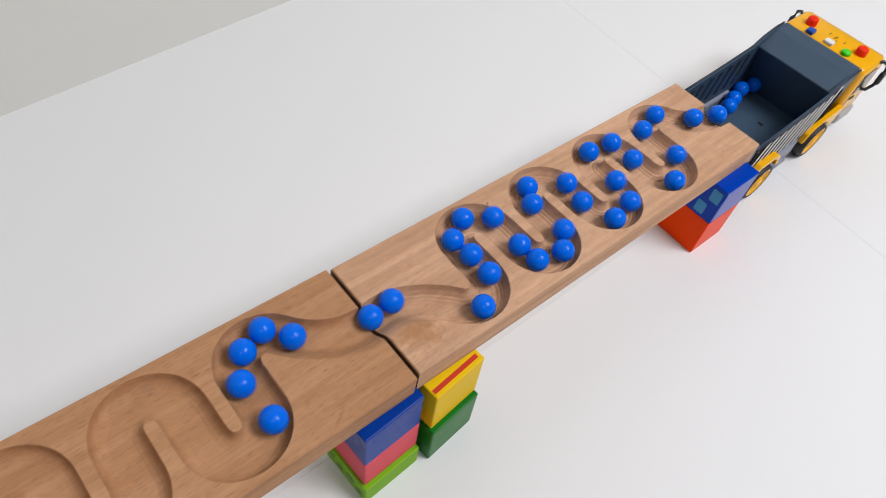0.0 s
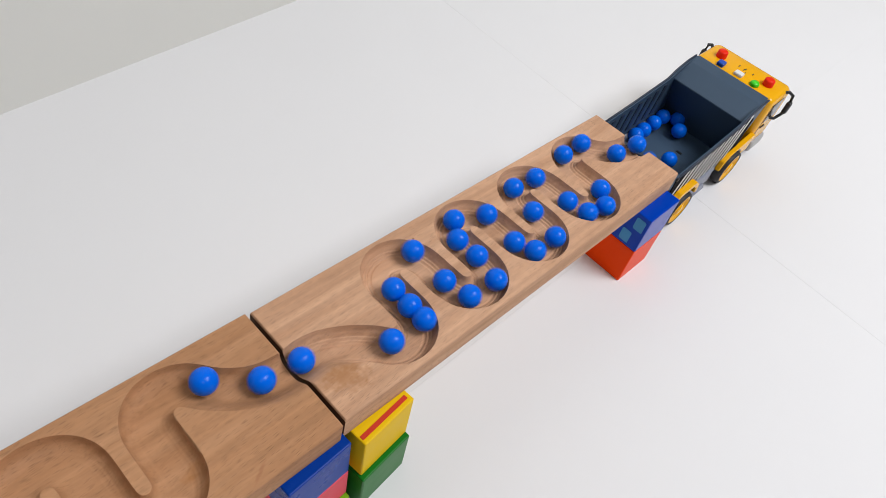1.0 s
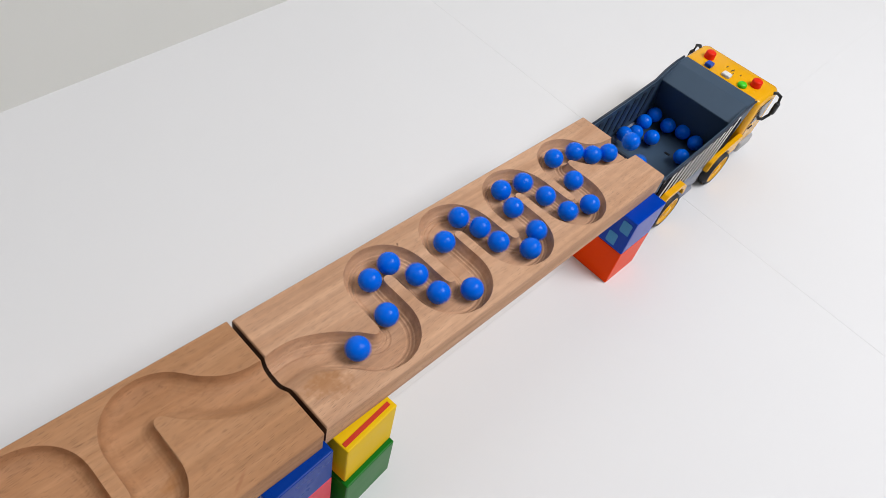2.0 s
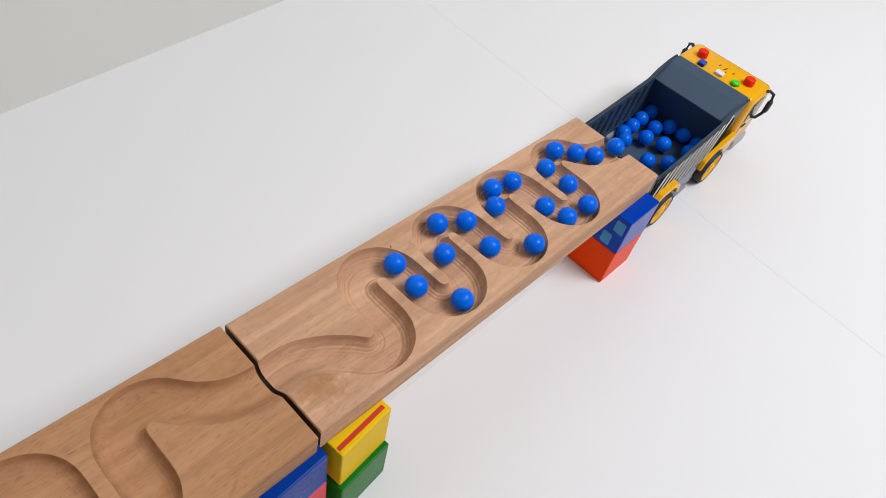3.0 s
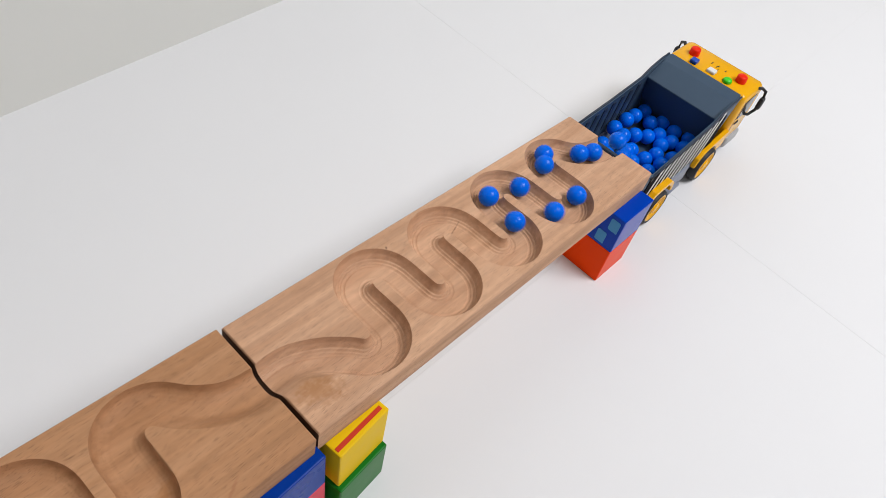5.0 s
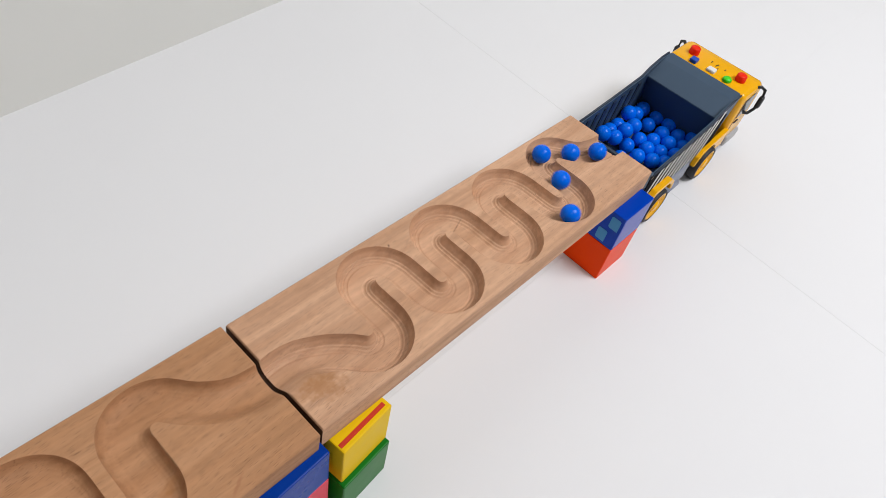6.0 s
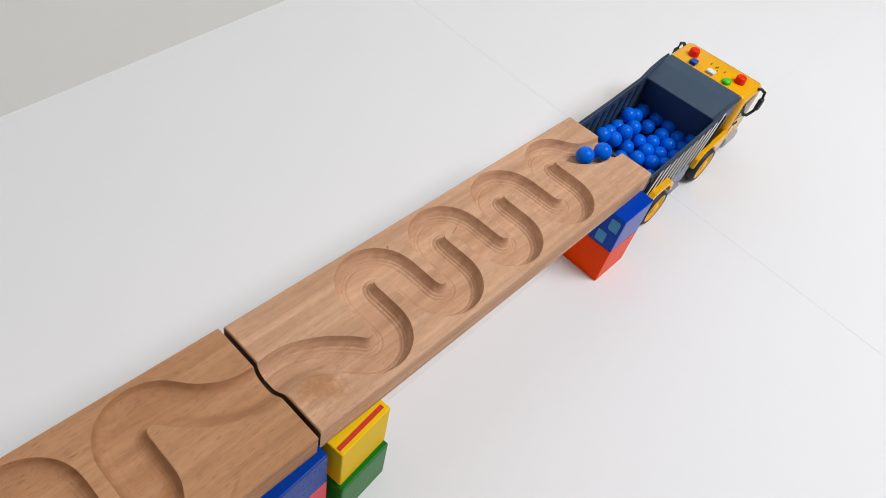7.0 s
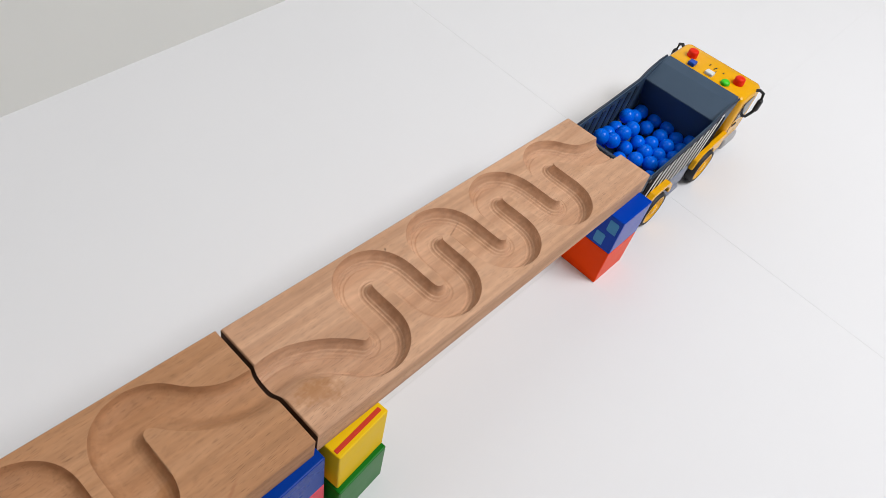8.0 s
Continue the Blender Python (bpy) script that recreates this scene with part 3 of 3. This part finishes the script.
# the way of the balls: the upper groove, then the lower one, by length from the joint
cut_up = UPPER[(UPPER[:, 0] <= 0) & (UPPER[:, 0] > -0.25)]
cut_low = LOWER[(LOWER[:, 0] > 0) & (LOWER[:, 0] <= 0.4065)]
WAY = np.vstack([cut_up, cut_low])
RUN = np.r_[0, np.cumsum(np.hypot(*np.diff(WAY, axis=0).T))]
RUN -= RUN[len(cut_up)]
END = RUN[-1]


def on_board(u, side):
    """The centre of a ball u metres down the groove from the joint and that far to its left."""
    x, y = np.interp(u, RUN, WAY[:, 0]), np.interp(u, RUN, WAY[:, 1])
    dx = np.interp(u + 0.001, RUN, WAY[:, 0]) - np.interp(u - 0.001, RUN, WAY[:, 0])
    dy = np.interp(u + 0.001, RUN, WAY[:, 1]) - np.interp(u - 0.001, RUN, WAY[:, 1])
    n = math.hypot(dx, dy) or 1
    lift = RADIUS - DEPTH + 0.0009 + 26 * side * side
    local = Vector((x - side * dy / n, y + side * dx / n, lift))
    return (UPPER_M if x < -0.006 else LOWER_M) @ local


def along(groove, times):
    """Metres along the groove at each time, carried on past its end at the last speed."""
    times = np.asarray(times, float)
    gt, gu = [r[0] for r in groove], [r[1] / 1000 for r in groove]
    speed = 0.14 if len(gt) < 2 else min(0.16, max(0.12, (gu[-1] - gu[-2]) / (gt[-1] - gt[-2])))
    return np.interp(times, gt, gu) + np.clip(times - gt[-1], 0, None) * speed


def key_balls(plan):
    """Plan: for each ball, the first in line first, groove rows of seconds and millimetres along and to the left of it, and bed rows of seconds and millimetres in the truck."""
    times = np.arange(81) / 10
    lip = on_board(END, 0)
    ahead = None
    for ob, (groove, bed) in zip(balls, plan):
        leave, u = -1.0, None
        if groove:
            u = along(groove, times)
            if ahead is not None:
                least = min(0.0172, float(np.min(along(ahead_rows, [r[0] for r in groove]) - [r[1] / 1000 for r in groove])))
                u = np.minimum(u, ahead - max(0.012, least))
            leave = float(np.interp(END, u, times))
            ahead, ahead_rows = u, groove
            sides = np.interp(times, [r[0] for r in groove] + [leave + 0.001], [r[2] / 1000 for r in groove] + [0.0])
        bt = [r[0] for r in bed]
        rows = []
        for k, t in enumerate(times):
            rest = Vector([np.interp(t, bt, [r[i] / 1000 for r in bed]) for i in (1, 2, 3)])
            d = t - leave
            span = min(0.75, max(0.4, math.hypot(rest.x - lip.x, rest.y - lip.y) / 0.15))
            if d <= 0:
                p = on_board(u[k], sides[k])
            elif groove and d < span:
                f = d / span
                start = Vector((0.17 * span, 0, 0))
                p = lip * (2 * f ** 3 - 3 * f * f + 1) + start * (f ** 3 - 2 * f * f + f) + rest * (3 * f * f - 2 * f ** 3)
                p.z = max(rest.z, lip.z - 4.9 * max(0.0, d - 0.12) ** 2)
            else:
                p = rest
            rows.append((float(t), Matrix.Translation(p)))
        walk(ob, rows)


def motions():
    key_balls([
        ([], [(0, 558, 42, 41), (0.5, 566, 42, 41), (1, 566, 42, 41), (1.5, 566, 41, 45), (3, 575, 41, 45), (3.5, 577, 39, 42), (4, 578, 40, 42), (4.5, 577, 39, 42), (6, 571, 41, 47)]),
        ([], [(0, 536, 37, 41), (0.5, 543, 42, 41), (1, 546, 42, 41), (1.5, 543, 41, 45), (3, 554, 41, 45), (3.5, 553, 41, 45), (4, 554, 41, 45), (4.5, 552, 41, 47), (6, 553, 40, 49)]),
        ([], [(0, 520, 32, 41), (0.5, 520, 31, 41), (1, 524, 42, 41), (1.5, 496, 41, 51), (3, 518, 41, 42), (3.5, 519, 33, 43), (4, 511, 41, 51), (4.5, 504, 41, 53), (6, 513, 41, 51)]),
        ([], [(0, 578, 38, 41), (0.5, 578, 29, 41), (1, 578, 28, 41), (1.5, 577, 20, 42), (3, 558, 22, 42), (3.5, 555, 21, 42), (4, 559, 23, 42), (4.5, 559, 24, 42), (6, 578, 23, 42)]),
        ([(0, 760, -0.7)], [(0.5, 549, 22, 41), (1, 561, 15, 41), (1.5, 535, 21, 42), (3, 534, 19, 42), (3.5, 536, 21, 39), (4, 523, 17, 42), (4.5, 524, 25, 48), (6, 528, 15, 40)]),
        ([(0, 731, 4.8)], [(0.5, 512, 15, 41), (1, 508, 42, 41), (1.5, 521, 36, 40), (3, 536, 41, 43), (3.5, 535, 41, 45), (4, 537, 41, 43), (4.5, 533, 41, 47), (6, 532, 41, 60)]),
        ([(0, 691, 1.9), (0.5, 760, -1.7)], [(1, 529, -9, 41), (1.5, 534, -30, 42), (3, 542, -1, 42), (3.5, 545, -9, 42), (4, 561, -10, 40), (4.5, 562, -11, 40), (6, 550, -12, 42)]),
        ([(0, 662, 1.4), (0.5, 725, -1.3)], [(1, 577, -2, 41), (1.5, 577, -2, 42), (3, 575, 12, 42), (3.5, 577, 18, 42), (4, 578, 19, 42), (4.5, 578, 19, 42), (6, 578, 5, 43)]),
        ([(0, 624, -3.3), (0.5, 703, 5.5), (1, 760, -2.8)], [(1.5, 478, -11, 39), (3, 462, 39, 39), (3.5, 462, 39, 39), (4, 459, 24, 39), (4.5, 463, 22, 39), (6, 484, 28, 58)]),
        ([(0, 591, -2.8), (0.5, 670, 3.8), (1, 729, -1.7)], [(1.5, 570, -23, 42), (3, 577, -7, 42), (3.5, 577, 0, 42), (4, 578, 0, 42), (4.5, 578, 0, 42), (6, 572, -12, 41)]),
        ([(0, 549, 1.8), (0.5, 623, -1.9), (1, 695, 5.5), (1.5, 760, -1.3)], [(3, 465, -5, 39), (3.5, 463, -5, 39), (4, 441, 23, 39), (4.5, 445, 13, 39), (6, 470, 37, 65)]),
        ([(0, 527, 5.5), (0.5, 597, -4.3), (1, 670, 2.9), (1.5, 726, 3.2)], [(3, 556, -28, 42), (3.5, 559, -27, 42), (4, 557, -27, 43), (4.5, 558, -28, 43), (6, 561, -26, 40)]),
        ([(0, 503, 0.6), (0.5, 574, -4.4), (1, 620, -0.9), (1.5, 696, 4.8)], [(3, 505, -4, 39), (3.5, 501, -8, 39), (4, 498, -15, 39), (4.5, 531, -28, 40), (6, 541, -28, 40)]),
        ([(0, 461, -5.4), (0.5, 536, 2.6), (1, 600, -2.7), (1.5, 669, 4.1)], [(3, 576, -27, 42), (3.5, 578, -20, 42), (4, 578, -20, 42), (4.5, 578, -21, 42), (6, 578, -28, 45)]),
        ([(0, 440, -4.0), (0.5, 511, -1.7), (1, 581, -4.4), (1.5, 650, 2.4)], [(3, 521, -23, 41), (3.5, 525, -3, 42), (4, 530, -8, 42), (4.5, 532, 7, 42), (6, 560, 23, 40)]),
        ([(0, 417, -2.8), (0.5, 493, 3.9), (1, 563, -1.0), (1.5, 632, 0.7)], [(3, 504, 32, 49), (3.5, 489, 29, 51), (4, 472, 37, 39), (4.5, 475, 36, 39), (6, 495, 41, 53)]),
        ([(0, 387, 1.2), (0.5, 459, -0.6), (1, 527, 1.9), (1.5, 599, -2.3)], [(3, 483, -8, 39), (3.5, 481, -5, 39), (4, 484, 0, 39), (4.5, 500, -10, 39), (6, 518, -1, 43)]),
        ([(0, 366, 5.5), (0.5, 436, -3.8), (1, 498, -0.1), (1.5, 576, -3.6), (3, 758, 0.3)], [(3.5, 506, 21, 40), (4, 507, 4, 39), (4.5, 520, -11, 41), (6, 530, -13, 40)]),
        ([(0, 331, 0.4), (0.5, 405, -4.0), (1, 466, -0.9), (1.5, 544, 0.1), (3, 728, -0.8)], [(3.5, 504, 39, 52), (4, 495, 32, 54), (4.5, 493, 27, 51), (6, 523, 26, 56)]),
        ([(0, 311, -1.8), (0.5, 369, 1.9), (1, 436, -3.3), (1.5, 511, 0.9), (3, 709, 1.3)], [(3.5, 533, -27, 42), (4, 531, -28, 42), (4.5, 542, -12, 42), (6, 542, 4, 39)]),
        ([(0, 278, -4.9), (0.5, 350, 3.6), (1, 412, -2.8), (1.5, 484, 2.6), (3, 688, 0.6), (3.5, 747, -1.9)], [(4, 467, -21, 39), (4.5, 483, -23, 39), (6, 506, -16, 43)]),
        ([(0, 260, -1.9), (0.5, 323, 2.5), (1, 395, -1.2), (1.5, 464, -0.4), (3, 658, 3.4), (3.5, 719, -2.4)], [(4, 543, 11, 42), (4.5, 553, 6, 42), (6, 560, 3, 41)]),
        ([(0, 237, -1.8), (0.5, 305, 1.0), (1, 362, 3.9), (1.5, 435, -2.8), (3, 633, 0.8), (3.5, 696, -0.0), (4, 755, 0.0)], [(4.5, 507, 9, 39), (6, 508, 19, 39)]),
        ([(0, 219, 2.3), (0.5, 278, -2.3), (1, 332, 0.4), (1.5, 409, -4.1), (3, 606, -3.9), (3.5, 672, 2.9), (4, 727, -1.3), (4.5, 812, 0.0)], [(4.5, 488, 5, 39), (6, 505, 27, 58)]),
        ([(0, 189, 5.5), (0.5, 253, -3.3), (1, 310, -0.0), (1.5, 379, -1.5), (3, 581, -5.5), (3.5, 651, 4.2), (4, 700, 1.3), (4.5, 786, 0.0)], [(4.5, 513, -27, 43), (8, 519, -28, 41)]),
        ([(0, 168, 2.5), (0.5, 231, -3.0), (1, 289, -1.0), (1.5, 355, 3.3), (3, 563, -4.1), (3.5, 614, -1.8), (4, 678, 0.6), (4.5, 750, 0.6)], [(8, 495, -2, 45)]),
        ([(0, 146, 1.9), (0.5, 213, -0.1), (1, 265, -4.7), (1.5, 325, 2.9), (3, 525, 1.8), (3.5, 593, -2.9), (4, 661, 3.1), (4.5, 723, -2.2)], [(8, 459, -8, 39)]),
        ([(0, 128, -3.1), (0.5, 186, 4.1), (1, 240, -2.6), (1.5, 306, 1.8), (3, 503, 1.1), (3.5, 576, -5.4), (4, 642, 0.4), (4.5, 705, 1.7)], [(8, 473, -18, 39)]),
        ([(0, 108, -3.4), (0.5, 144, 2.6), (1, 218, 0.8), (1.5, 288, 0.2), (3, 482, 2.9), (3.5, 560, -2.9), (4, 601, -4.2), (4.5, 668, 3.3)], [(8, 464, 40, 39)]),
        ([(0, 80, -3.0), (0.5, 128, 0.2), (1, 185, 5.1), (1.5, 250, -2.9), (3, 434, -3.8), (3.5, 504, -0.1), (4, 577, -5.2), (4.5, 649, 2.9)], [(8, 447, 12, 39)]),
        ([(0, 18, 5.5), (0.5, 108, 0.3), (1, 132, -2.7), (1.5, 193, 1.4), (3, 393, -2.3), (3.5, 461, 1.2), (4, 529, 3.4), (4.5, 604, -3.4)], [(8, 486, 13, 39)]),
        ([(0, 0, 3.5), (0.5, 90, -5.5), (1, 114, -2.3), (1.5, 160, 1.4), (3, 363, 3.4), (3.5, 435, -1.9), (4, 498, 3.3), (4.5, 581, -5.5)], [(8, 466, 9, 39)]),
        ([(0, -57, 1.3), (0.5, 18, 5.5), (1, 101, -5.5), (1.5, 138, 2.6), (3, 338, -0.8), (3.5, 412, -5.3), (4, 477, 1.0), (4.5, 554, -0.5), (6, 738, -1.5)], [(8, 455, -26, 39)]),
        ([(0, -76, 3.1), (0.5, -15, 1.3), (1, 68, 4.3), (1.5, 120, -4.3), (3, 300, -0.3), (3.5, 372, -0.1), (4, 434, -2.2), (4.5, 509, -0.6), (6, 709, -1.7), (6.5, 763, 0.0)], [(8, 489, -27, 39)]),
        ([(0, -95, -2.1), (0.5, -47, -0.5), (1, 5, 1.0), (1.5, 97, -5.5), (3, 251, -2.7), (3.5, 326, 4.3), (4, 398, -3.0), (4.5, 468, 1.6), (6, 675, 0.1), (6.5, 729, -0.8)], [(8, 483, 41, 39)]),
        ([(0, -118, 2.6), (0.5, -74, 2.4), (1, -24, 3.0), (1.5, 65, 5.5), (3, 214, -1.3), (3.5, 276, -1.9), (4, 342, 0.4), (4.5, 423, -2.9), (6, 636, 0.5), (6.5, 705, 0.8), (7, 745, -2.1)], [(8, 473, 25, 39)]),
        ([(0, -148, -3.2), (0.5, -97, -2.9), (1, -61, 4.4), (1.5, -10, 2.3), (3, 189, 2.3), (3.5, 258, -2.4), (4, 320, 3.7), (4.5, 393, -0.7), (6, 587, -5.2), (6.5, 664, 4.1), (7, 724, -1.3)], [(8, 449, 29, 39)]),
    ])


motions()
